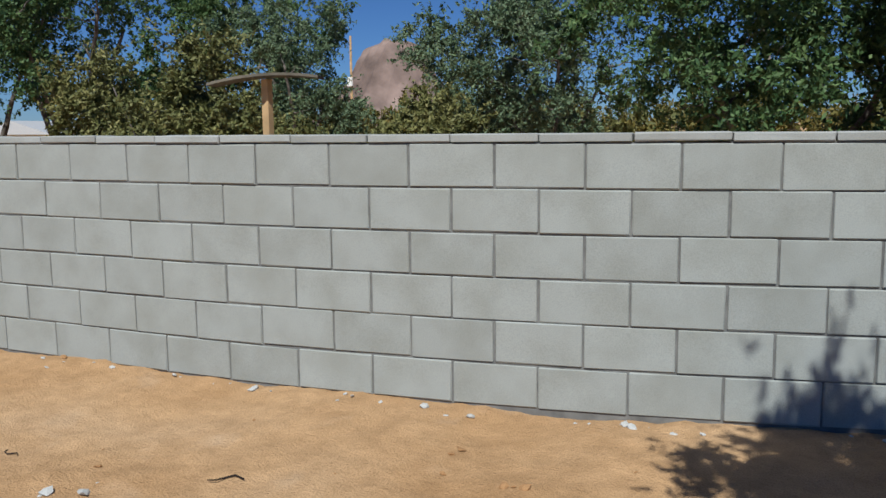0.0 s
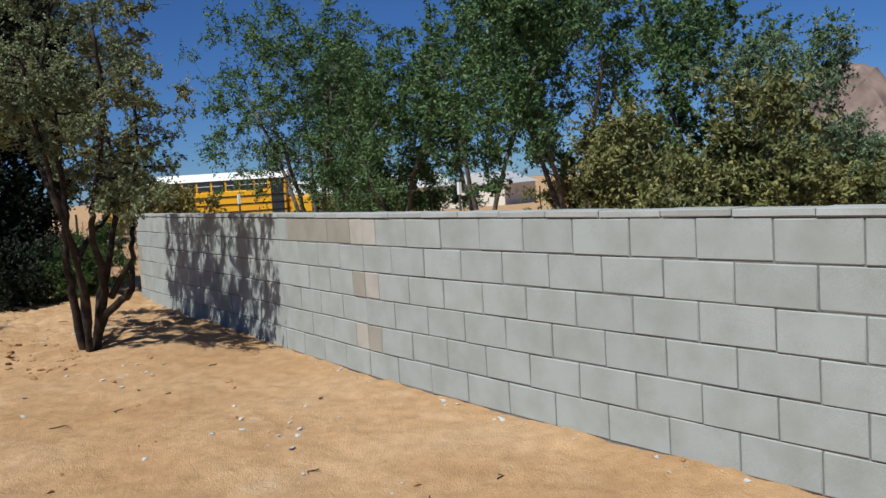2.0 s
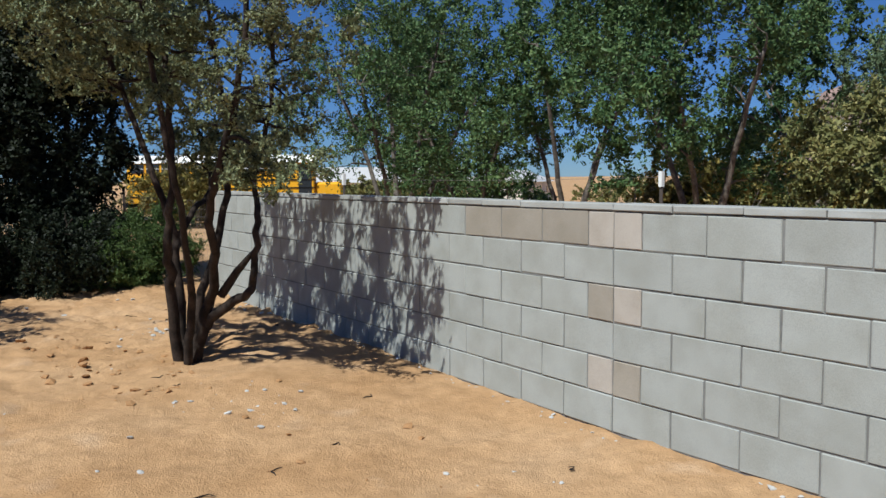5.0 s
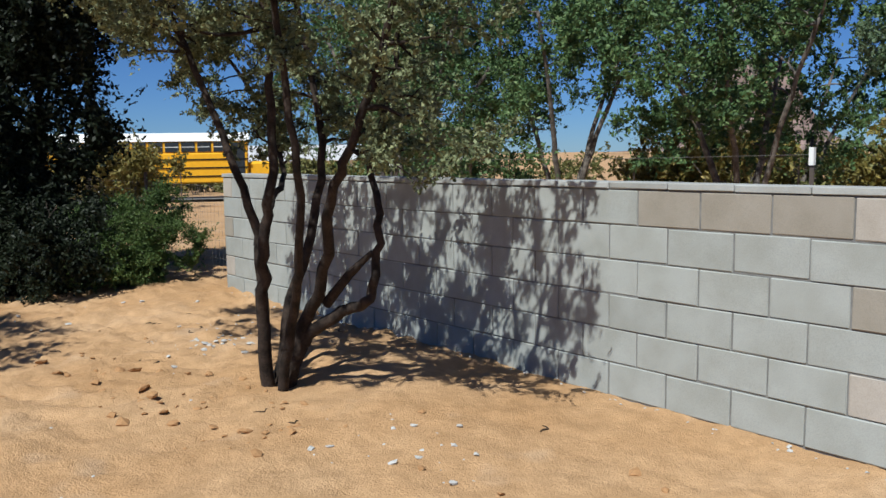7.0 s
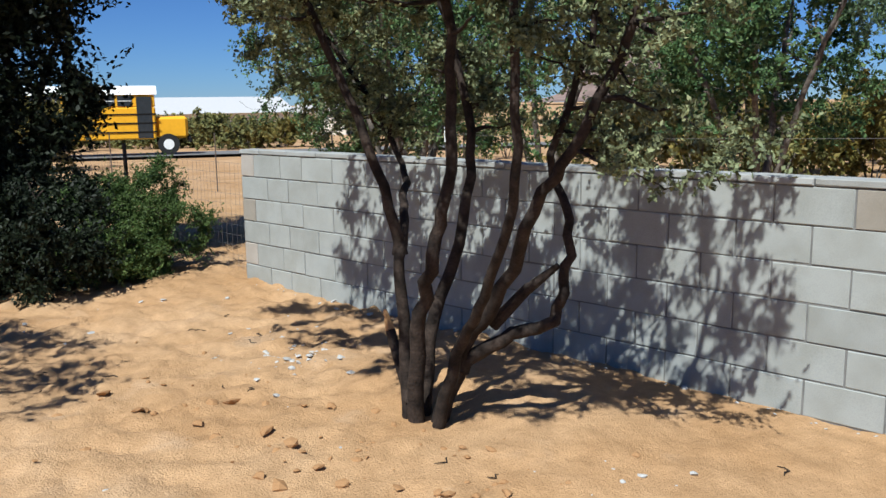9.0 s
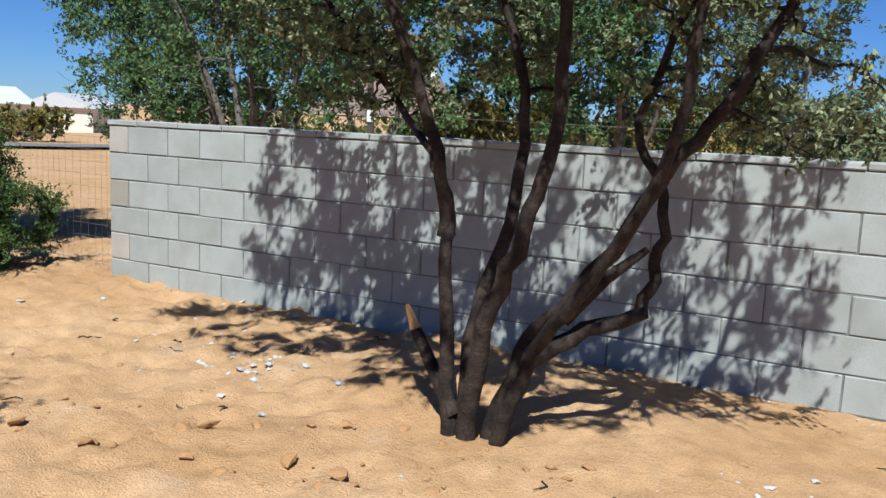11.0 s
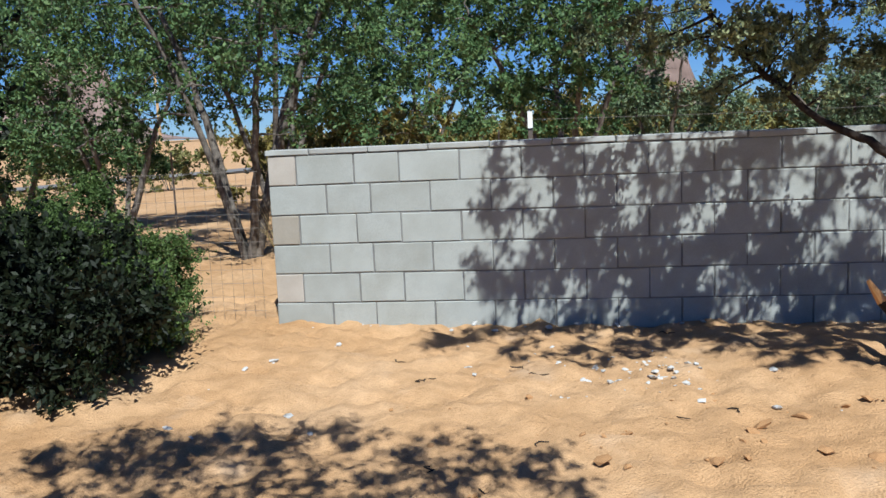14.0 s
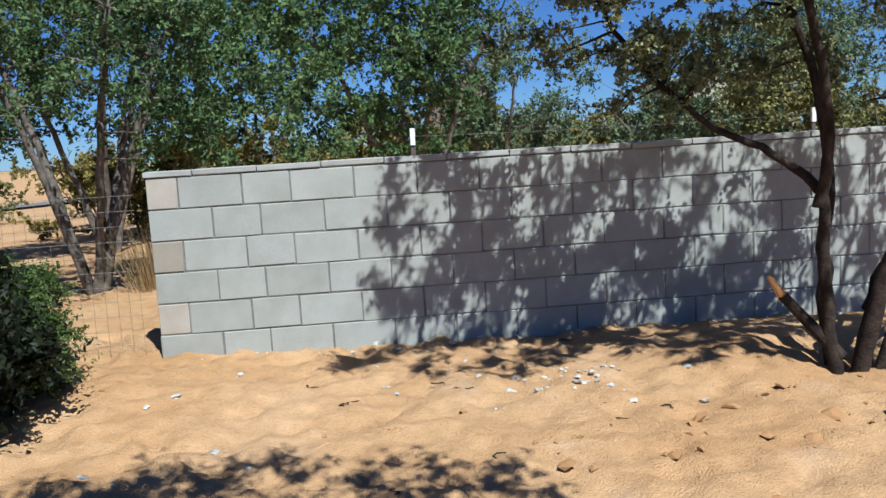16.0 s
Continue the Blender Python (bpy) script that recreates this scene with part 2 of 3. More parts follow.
def leaves_mesh(name, centres, length, width, material, parent, rng, up=0.3):
    """Many single leaves, each a small pointed blade."""
    n = len(centres)
    d = rng.normal(size=(n, 3))
    d /= np.linalg.norm(d, axis=1)[:, None]
    s = np.cross(d, rng.normal(size=(n, 3)) + np.array([0, 0, up]))
    s /= np.linalg.norm(s, axis=1)[:, None] + 1e-9
    ln = (length * rng.uniform(0.6, 1.3, n))[:, None]
    wd = (width * rng.uniform(0.7, 1.3, n))[:, None]
    v = np.empty((n, 4, 3))
    v[:, 0] = centres - d * ln / 2
    v[:, 1] = centres + s * wd / 2
    v[:, 2] = centres + d * ln / 2
    v[:, 3] = centres - s * wd / 2
    me = bpy.data.meshes.new(name)
    me.vertices.add(4 * n)
    me.loops.add(4 * n)
    me.polygons.add(n)
    me.vertices.foreach_set("co", v.reshape(-1))
    me.loops.foreach_set("vertex_index", np.arange(4 * n))
    me.polygons.foreach_set("loop_start", np.arange(n) * 4)
    me.update(calc_edges=True)
    me.materials.append(material)
    ob = new(name, me)
    ob.parent = parent
    return tagged(ob, kind="stuff")


def plant(name, loc, stems, blobs, label, category, leaf, bark, twigs=220, per=120, size=(0.02, 0.009), spread=0.10, seed=1, r0=0.05, bare=0.0, group="", hang=0.0, seg=7, wob=0.12):
    """A tree or shrub: stems are lists of points, blobs are (centre, radii, weight) of the crown, all from the base."""
    rng = np.random.default_rng(seed)
    root = empty(name, (loc[0], loc[1], ground_z(loc[0], loc[1])), label, category, group)
    nodes, rads = [], []
    for pts, ra, rb in stems:
        pts = [Vector(p) for p in pts]
        fine, n = [], len(pts)
        for i in range(n - 1):
            for k in range(5):
                t = k / 5
                p0, p1, p2, p3 = pts[max(i - 1, 0)], pts[i], pts[i + 1], pts[min(i + 2, n - 1)]
                q = 0.5 * (2 * p1 + (p2 - p0) * t + (2 * p0 - 5 * p1 + 4 * p2 - p3) * t * t + (3 * p1 - p0 - 3 * p2 + p3) * t ** 3)
                fine.append(q + Vector(rng.normal(0, ra * 0.18, 3)))
        fine.append(pts[-1])
        rr = [ra + (rb - ra) * (i / (len(fine) - 1)) ** 0.65 for i in range(len(fine))]
        rr[0] *= 1.25
        v, f = [], []
        tube(v, f, fine, rr, 10)
        mesh_ob("trunk", v, f, bark, root, True)
        h = len(fine) // 4
        nodes += [tuple(p) for p in fine[h:]]
        rads += rr[h:]
    tot = sum(b[2] for b in blobs)
    att = []
    for c, r, w in blobs:
        k = max(1, int(round(twigs * w / tot)))
        d = rng.normal(size=(k, 3))
        d /= np.linalg.norm(d, axis=1)[:, None]
        att.append(np.array(c) + d * np.array(r) * rng.uniform(0.25, 1.0, k)[:, None] ** 0.5)
    att = np.concatenate(att)
    start = np.array(nodes).mean(axis=0)
    att = att[np.argsort(np.linalg.norm(att - start, axis=1))]
    bv, bf, cent = [], [], []
    for a in att:
        nn = np.array(nodes)
        dist = np.linalg.norm(nn - a, axis=1) + 0.6 * np.maximum(0, nn[:, 2] - a[2])
        i = int(np.argmin(dist + 0.02 / np.array(rads) * 0.05))
        p, q = Vector(nodes[i]), Vector(a)
        ln = (q - p).length
        if ln < 0.02:
            continue
        steps = 6
        bend = Vector(rng.normal(0, wob, 3)) * ln
        pts = []
        for k in range(steps + 1):
            t = k / steps
            pts.append(p.lerp(q, t) + bend * math.sin(math.pi * t) + Vector((0, 0, -hang * ln * t * t)) + (Vector(rng.normal(0, 0.02, 3)) * ln if 0 < k < steps else Vector()))
        ra = min(rads[i] * 0.7, 0.006 + 0.022 * ln * (r0 / 0.05))
        rr = [ra + (0.0022 - ra) * (k / steps) ** 0.7 for k in range(steps + 1)]
        tube(bv, bf, pts, [max(0.002, x) for x in rr], seg if ra > 0.012 else 4)
        nodes += [tuple(x) for x in pts[2:]]
        rads += [max(0.003, x) for x in rr[2:]]
        if rng.uniform() < bare:
            continue
        k = max(4, int(per * rng.uniform(0.5, 1.5)))
        t = rng.uniform(0.35, 1.08, k)
        line = np.array([tuple(x) for x in pts])
        pos = np.stack([np.interp(np.minimum(t, 1) * steps, np.arange(steps + 1), line[:, j]) for j in range(3)], 1)
        # leaves sit along short side twigs, so the crown keeps small gaps
        m = max(3, k // 14)
        side = rng.normal(0, spread, (m, 3))
        pick = rng.integers(0, m, k)
        along = rng.uniform(0.1, 1.0, k)[:, None]
        anchor = rng.uniform(0.35, 1.0, m)
        ap = np.stack([np.interp(anchor * steps, np.arange(steps + 1), line[:, j]) for j in range(3)], 1)
        pos = ap[pick] + side[pick] * along + rng.normal(0, spread * 0.12, (k, 3))
        cent.append(pos)
    tagged(mesh_ob("branch", bv, bf, bark, root, True), kind="stuff")
    if cent:
        leaves_mesh("crown", np.concatenate(cent), size[0], size[1], leaf, root, rng)
    return root


def fan(rng, n, h, lean, base=0.08, r=0.05):
    out = []
    for i in range(n):
        a = 2 * math.pi * (i + rng.uniform(-0.3, 0.3)) / n
        u = Vector((math.cos(a), math.sin(a), 0))
        hh = h * rng.uniform(0.8, 1.15)
        out.append(([u * base * 0.5 + Vector((0, 0, -0.1)), u * (base + lean * 0.25) + Vector((0, 0, hh * 0.35)), u * (base + lean * 0.6) + Vector((0, 0, hh * 0.7)), u * (base + lean) + Vector((0, 0, hh))], r * rng.uniform(0.7, 1.1), r * 0.35))
    return out


def far_tree(loc, h, w, leaf, label, seed, twigs=260, per=110, size=(0.06, 0.022), bare=0.12, low=0.35, name="mesquite_tree", bark=None, stems=4, hang=0.1, spread=0.17, depth=0.8):
    rng = np.random.default_rng(seed)
    blobs = []
    for i in range(12):
        a = rng.uniform(0, 2 * math.pi)
        rr = w * rng.uniform(0.25, 0.85)
        z = h * rng.uniform(low, 0.85)
        blobs.append(((rr * math.cos(a), rr * math.sin(a) * depth, z), (w * 0.38, w * 0.34, h * 0.16), 1.0))
    blobs.append(((0, 0, h * 0.75), (w * 0.55, w * 0.5, h * 0.22), 2.0))
    return plant(name, (loc[0], loc[1], 0.05), fan(rng, stems, h * 0.55, w * 0.45, 0.1, 0.010 * h + 0.015), blobs, label, "tree", leaf, bark or M_GREYBARK, twigs, per, size, spread, seed, 0.06, bare, "", hang)


def bush(name, loc, rx, ry, h, leaf, label, seed, twigs=160, per=160, size=(0.03, 0.012), spread=0.09, bark=None, group="", bare=0.03):
    rng = np.random.default_rng(seed)
    blobs = []
    for i in range(8):
        a = rng.uniform(0, 2 * math.pi)
        q = rng.uniform(0.3, 0.7)
        blobs.append(((rx * q * math.cos(a), ry * q * math.sin(a), h * rng.uniform(0.18, 0.72)), (rx * 0.42, ry * 0.42, h * 0.26), 1.0))
    return plant(name, loc, fan(rng, 5, h * 0.6, min(rx, ry) * 0.4, 0.06, 0.022), blobs, label, "shrub", leaf, bark or M_BARK, twigs, per, size, spread, seed, 0.03, bare, group, 0.05)


# the many-stemmed tree in front of the wall
TB = (-3.0, -1.48, 0.05)
main_stems = [
    ([(-0.06, 0.0, -0.15), (-0.12, 0.02, 0.45), (-0.13, 0.03, 0.9), (-0.30, 0.22, 1.12), (-0.52, 0.41, 1.27), (-0.95, 0.50, 1.7), (-1.35, 0.3, 2.3)], 0.042, 0.011),
    ([(0.0, -0.03, -0.15), (0.12, -0.10, 0.5), (0.28, -0.16, 0.92), (0.38, -0.15, 1.3), (0.40, -0.15, 1.9), (0.30, -0.2, 2.7), (0.42, -0.1, 3.2)], 0.049, 0.014),
    ([(0.06, 0.04, -0.15), (0.20, 0.12, 0.36), (0.42, 0.12, 0.66), (0.76, 0.0, 1.15), (1.0, 0.0, 1.5), (1.3, 0.05, 2.2), (1.45, 0.0, 2.8)], 0.053, 0.014),
    ([(0.18, 0.12, 0.30), (0.42, 0.24, 0.48), (0.60, 0.30, 0.55), (0.66, 0.32, 0.72), (0.68, 0.34, 1.05), (0.55, 0.40, 1.35), (0.75, 0.45, 2.0), (0.9, 0.4, 2.6)], 0.044, 0.013),
    ([(-0.05, 0.06, -0.15), (-0.05, 0.18, 0.5), (0.05, 0.30, 1.0), (0.0, 0.40, 1.6), (-0.25, 0.40, 2.3), (-0.2, 0.3, 2.9)], 0.046, 0.014),
    ([(0.10, -0.02, -0.15), (0.30, -0.02, 0.40), (0.55, -0.10, 0.75), (0.85, -0.25, 1.3), (0.95, -0.4, 2.0), (1.1, -0.5, 2.6)], 0.038, 0.014),
    ([(-0.13, 0.03, 0.85), (-0.16, -0.10, 1.3), (-0.35, -0.25, 1.9), (-0.55, -0.35, 2.5), (-0.5, -0.3, 3.0)], 0.034, 0.012),
]
main_blobs = [
    ((-1.05, 0.45, 1.85), (0.75, 0.6, 0.60), 2.0), ((-0.75, -0.15, 2.45), (0.8, 0.8, 0.50), 2.2), ((0.2, -0.1, 2.75), (1.0, 0.95, 0.60), 3.2),
    ((1.1, 0.15, 2.2), (0.75, 0.75, 0.6), 2.6), ((-1.4, 0.1, 2.55), (0.6, 0.7, 0.45), 1.8), ((-1.2, -1.0, 2.95), (0.9, 0.55, 0.35), 2.2), ((0.55, -1.3, 2.75), (0.9, 0.5, 0.35), 1.8), ((0.75, -0.75, 2.45), (0.8, 0.5, 0.5), 1.6), ((-0.2, -0.8, 2.45), (0.8, 0.4, 0.5), 1.5),
    ((0.4, 0.2, 3.25), (1.2, 0.9, 0.40), 1.8), ((1.35, 0.3, 1.5), (0.45, 0.4, 0.25), 0.6), ((-0.35, 0.55, 1.75), (0.6, 0.4, 0.35), 0.8),
    ((0.5, 0.6, 1.7), (0.6, 0.4, 0.35), 0.8)]
tree = plant("desert_tree", TB, main_stems, main_blobs, "many-stemmed grey-green desert tree on a soil mound before the wall", "tree", M_LEAF_MAIN, M_BARK, 680, 290, (0.029, 0.0145), 0.056, 11, 0.05, 0.10, "", 0.12)
bmx = bmesh.new()
rod(bmx, (-0.05, 0.0, 0.08), (-0.31, 0.10, 0.40), 0.034, 0.027, 10)
part("stub", bmx, M_BARK, tree, "sawn-off stem")
bmx = bmesh.new()
rod(bmx, (-0.308, 0.099, 0.398), (-0.37, 0.12, 0.50), 0.027, 0.010, 10)
part("cut_end", bmx, M_CUT, tree, "split orange cut wood")
bmx = bmesh.new()
rod(bmx, (0.34, 0.19, 0.52), (0.50, 0.27, 0.72), 0.034, 0.027, 10)
rod(bmx, (0.50, 0.27, 0.715), (0.64, 0.32, 0.84), 0.027, 0.015, 10)
part("stub", bmx, M_BARK, tree, "short dead stem")

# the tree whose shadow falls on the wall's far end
far_tree((8.15, -1.6), 3.6, 1.3, M_LEAF_SHADED, "dark leafy tree in front of the wall's end", 21, 460, 240, (0.06, 0.026), 0.05, 0.5, "leafy_tree", M_BARK, 5, 0.1, 0.12)

# tall dark tree and shrubs at the lot's corner, shade coloured into the dark leaves
far_tree((-9.4, -1.3), 5.2, 1.6, M_LEAF_SHADED, "tall dense tree with shade-darkened leaves at the corner of the lot", 31, 560, 260, (0.075, 0.034), 0.02, 0.12, "dark_tree", M_BARK, 5, 0.1, 0.2)
far_tree((-9.8, -3.5), 4.8, 1.7, M_LEAF_SHADED, "dense tree with shade-darkened leaves beside the corner tree", 32, 480, 260, (0.075, 0.034), 0.02, 0.10, "dark_tree", M_BARK, 5, 0.1, 0.2)
bush("dark_shrub", (-8.15, -1.85, 0.08), 1.25, 1.25, 1.7, M_LEAF_SHADED, "dense shrub with shade-darkened leaves under the corner tree", 33, 320, 300, (0.05, 0.022), 0.11)
bush("green_shrub", (-7.8, -0.65, 0.1), 0.85, 1.1, 1.15, M_LEAF_SHRUB, "low fresh-green leafy shrub beside the wire fence", 35, 320, 280, (0.026, 0.013), 0.07)
# overhanging limb of a tree behind the path
plant("leafy_tree", (-4.2, -7.6, 0.0), fan(np.random.default_rng(8), 3, 2.6, 0.8, 0.1, 0.07), [((-1.1, 3.1, 2.7), (1.3, 0.8, 0.35), 2.0), ((0, 0.6, 3.2), (1.2, 1.0, 0.6), 1.5)], "leafy tree spreading over the walked path", "tree", M_LEAF_MAIN, M_BARK, 220, 150, (0.045, 0.02), 0.12, 38, 0.05, 0.1)

# ---- block wall ----
B, H = 0.4064, 0.2032
TOP = 6 * H
WALL_END, WALL_STOP = -6.80, 10.2
THICK = 0.15


def bend(verts):
    out = []
    for x, y, z in verts:
        px, py, a = wall_line(x)
        out.append((px - math.sin(a) * y, py + math.cos(a) * y, z))
    return out


def wall_core():
    v, f = [], []
    n = 86
    for i in range(n + 1):
        s = WALL_END + 0.008 + (WALL_STOP - WALL_END - 0.016) * i / n
        v += [(s, 0.007, -0.25), (s, THICK - 0.007, -0.25), (s, THICK - 0.007, TOP), (s, 0.007, TOP)]
    for i in range(n):
        for k in range(4):
            a, b = 4 * i + k, 4 * i + (k + 1) % 4
            f.append((a, a + 4, b + 4, b))
    f += [(0, 1, 2, 3), (4 * n + 3, 4 * n + 2, 4 * n + 1, 4 * n)]
    return mesh_ob("wall_north", bend(v), f, M_MORTAR)


wall = tagged(wall_core(), "grey concrete block garden wall with recessed mortar joints", "wall", kind="structure")

blocks = {}


def block_mesh(length, height, depth, material, variant):
    key = (round(length, 3), height, material.name, variant)
    if key not in blocks:
        rng = np.random.default_rng(variant + 5)
        bm = box(bmesh.new(), -length / 2, length / 2, 0, depth, 0, height, 0.004)
        for q in bm.verts:
            q.co += Vector(rng.normal(0, 0.0013, 3))
        me = bpy.data.meshes.new("block")
        bm.to_mesh(me)
        bm.free()
        me.materials.append(material)
        blocks[key] = me
    return blocks[key]


def lay(name, s0, s1, z, height, depth, material, proud, gap, rng):
    x, y, a = wall_line((s0 + s1) / 2)
    ob = new(name, block_mesh(s1 - s0 - gap, height, depth, material, int(rng.integers(0, 4))))
    j = rng.normal(0, 1, 3)
    off = -proud + j[0] * 0.0012
    ob.matrix_basis = pose(x - math.sin(a) * off, y + math.cos(a) * off, z + j[1] * 0.0012, j[2] * 0.15, 0, math.degrees(a) + j[0] * 0.12)
    ob.parent = wall


PINK_SPOTS = {(0, -0.5), (0, 0.0), (2, 0.0), (4, -0.5)}


def build_wall():
    rng = np.random.default_rng(7)
    for c in range(6):
        z = TOP - (c + 1) * H + 0.0045
        odd = c % 2 == 0
        js = [k * B for k in (range(0, 26) if not odd else [])]
        if odd:
            js = [0.0] + [(k + 0.5) * B for k in range(0, 25)]
            left = [-0.5 * B - k * B for k in range(0, 15)] + [-6.20, -6.60, WALL_END]
        else:
            left = [-k * B for k in range(1, 16)] + [-6.40, WALL_END]
        js = sorted(js + left)
        for s0, s1 in zip(js, js[1:]):
            k = round(s0 / B * 2) / 2
            m = M_BLOCK
            if (c, k) in PINK_SPOTS and s1 - s0 < 0.3:
                m = M_PINK
            elif (c, k) in {(2, -0.5), (4, 0.0), (0, -1.5), (0, -2.5), (0, -3.5)}:
                m = M_TAN
            elif s0 == WALL_END and odd:
                m = M_TAN if c == 2 else M_PINK
            lay("block", s0, s1, z, H - 0.009, THICK, m, 0.0, 0.009, rng)
    js = [WALL_END - 0.012] + [k * B for k in range(-16, 26)]
    for s0, s1 in zip(js, js[1:]):
        lay("cap_block", s0, s1, TOP + 0.004, 0.036, THICK + 0.012, M_CAP, 0.006, 0.006, rng)


build_wall()

# ---- fences ----
def wire_fence():
    root = empty("wire_fence", (-6.9, 0.08, 0.0), "rusty welded wire mesh fence joined to the wall's end", "fence")
    v, f = [], []
    L, top = 7.0, 1.12

    def strand(a, b, r):
        tube(v, f, [Vector(a), Vector(b)], [r, r], 3)
    for i in range(int(L / 0.075)):
        x = -0.02 - i * 0.075
        strand((x, 0.012 * math.sin(i), 0.0), (x, 0.02 * math.sin(i * 0.7), top), 0.0012)
    for k in range(12):
        strand((0, 0, 0.04 + k * 0.098), (-L, 0.15, 0.04 + k * 0.098), 0.0013)
    mesh_ob("mesh", v, f, M_WIRE, root)
    for i in range(1, 4):
        bm = bmesh.new()
        x = -0.05 - i * 2.3
        box(bm, x - 0.018, x + 0.018, 0.02, 0.026, -0.15, 1.25)
        box(bm, x - 0.003, x + 0.003, -0.012, 0.02, -0.15, 1.25)
        part("post", bm, M_STEEL, root)
    return root


wire_fence()


def t_post(x, y, h, tip, group):
    root = empty("fence_post", (x, y, ground_z(x, y)), "thin steel fence post with a white-painted tip" if tip else "thin rusty steel fence post", "fence post", group)
    bm = bmesh.new()
    box(bm, -0.017, 0.017, 0, 0.006, -0.2, h)
    box(bm, -0.003, 0.003, 0.006, 0.018, -0.2, h)
    for k in range(8):
        box(bm, -0.008, 0.008, -0.008, 0.0, 0.4 + k * 0.11, 0.42 + k * 0.11)
    part("shaft", bm, M_STEEL, root)
    if tip:
        bm = bmesh.new()
        box(bm, -0.018, 0.018, -0.011, 0.02, h - 0.12, h + 0.005)
        part("painted_tip", bm, M_WHITE, root, "white painted tip")


FENCE = [(-5.05, 0.9), (-1.43, 1.9)]
for x, y in FENCE:
    t_post(x, y, 1.45, True, "posts behind the wall")
v, f = [], []
for k in range(3):
    for (x0, y0), (x1, y1) in zip(FENCE, FENCE[1:]):
        pts = [Vector((x0 + (x1 - x0) * t / 8, y0 + (y1 - y0) * t / 8, 0.75 + k * 0.32 - 0.02 * math.sin(math.pi * t / 8))) for t in range(9)]
        tube(v, f, pts, [0.0016] * 9, 4)
tagged(mesh_ob("fence_wire", v, f, M_WIRE), "three slack strands of wire between the posts", "wire")
for i in range(7):
    t_post(-19.0 + i * 2.6, 4.5 + i * 1.1, 1.25, False, "posts along the road")

# sign-like board on a wooden post behind the wall
bt = empty("bird_table", (4.06, 0.66, 0.05), "weathered curved board on a short wooden post", "bird table")
bm = bmesh.new()
box(bm, -0.022, 0.022, -0.022, 0.022, -0.1, 1.50, 0.003)
part("post", bm, M_POSTWOOD, bt)
v, f = [], []
for i in range(13):
    x = -0.29 + 0.58 * i / 12
    z = 1.525 - 0.03 * (x / 0.29) ** 2 + 0.06 * x
    for y in (-0.12, 0.12):
        v += [(x, y, z), (x, y, z - 0.014)]
for i in range(12):
    a = 4 * i
    f += [(a, a + 4, a + 6, a + 2), (a + 1, a + 3, a + 7, a + 5), (a, a + 1, a + 5, a + 4), (a + 2, a + 6, a + 7, a + 3)]
f += [(0, 2, 3, 1), (48, 49, 51, 50)]
mesh_ob("board", v, f, M_BOARD, bt).rotation_euler = (0, 0, 0.5)

# ---- trees behind the wall ----
BIG = (0.075, 0.034)
far_tree((-8.3, 3.5), 5.2, 2.5, M_LEAF_MESQ, "big mesquite with bare grey twigs beyond the wall's end", 41, 460, 130, (0.06, 0.026), 0.28, 0.30, stems=5)
far_tree((-4.8, 6.5), 5.6, 2.6, M_LEAF_MESQ, "spreading green mesquite behind the wall", 42, 420, 160, BIG, 0.15, 0.28)
far_tree((0.4, 11.0), 3.6, 2.2, M_LEAF_PALO, "thin pale-green desert tree with bare branches", 43, 340, 110, (0.08, 0.03), 0.35, 0.25, "palo_verde_tree")
far_tree((-9.5, 8.0), 6.2, 3.0, M_LEAF_MESQ, "tall dark-green mesquite behind the wall", 44, 440, 170, BIG, 0.12, 0.30)
far_tree((-14.5, 8.5), 5.6, 2.9, M_LEAF_MESQ, "broad mesquite beside the open lot", 45, 420, 150, BIG, 0.12, 0.2)
far_tree((-11.8, 7.2), 5.4, 2.4, M_LEAF_MESQ, "low-branched mesquite beside the wire fence", 57, 380, 150, BIG, 0.2, 0.14)
far_tree((-8.0, 13.5), 6.0, 3.0, M_LEAF_MESQ, "dense green mesquite further back", 49, 380, 150, (0.10, 0.045), 0.12, 0.3)
far_tree((-3.1, 10.2), 4.0, 1.7, M_LEAF_PALO, "pale-green twiggy desert tree in the scrub", 58, 320, 130, (0.08, 0.03), 0.3, 0.2, "palo_verde_tree")
far_tree((2.2, 9.5), 4.2, 2.2, M_LEAF_PALO, "pale-green desert tree behind the wall", 46, 320, 130, (0.08, 0.03), 0.25, 0.25, "palo_verde_tree")
far_tree((6.1, 4.85), 3.6, 1.9, M_LEAF_MESQ, "open green desert tree with thin dark limbs", 47, 380, 170, (0.065, 0.025), 0.12, 0.15)
far_tree((8.3, 4.4), 3.9, 2.1, M_LEAF_MESQ, "leafy green desert tree behind the wall", 48, 420, 190, (0.065, 0.025), 0.10, 0.15)
bush("juniper_shrub", (0.3, 3.6, 0.05), 1.7, 1.2, 2.6, M_LEAF_JUN, "tall olive-green dense shrub behind the wall", 51, 380, 260, (0.06, 0.024), 0.12, M_GREYBARK)
bush("juniper_shrub", (2.1, 5.2, 0.05), 1.1, 1.0, 1.75, M_LEAF_JUN, "olive-green pointed shrub behind the wall", 52, 260, 220, (0.06, 0.024), 0.11, M_GREYBARK)
rng = random.Random(5)
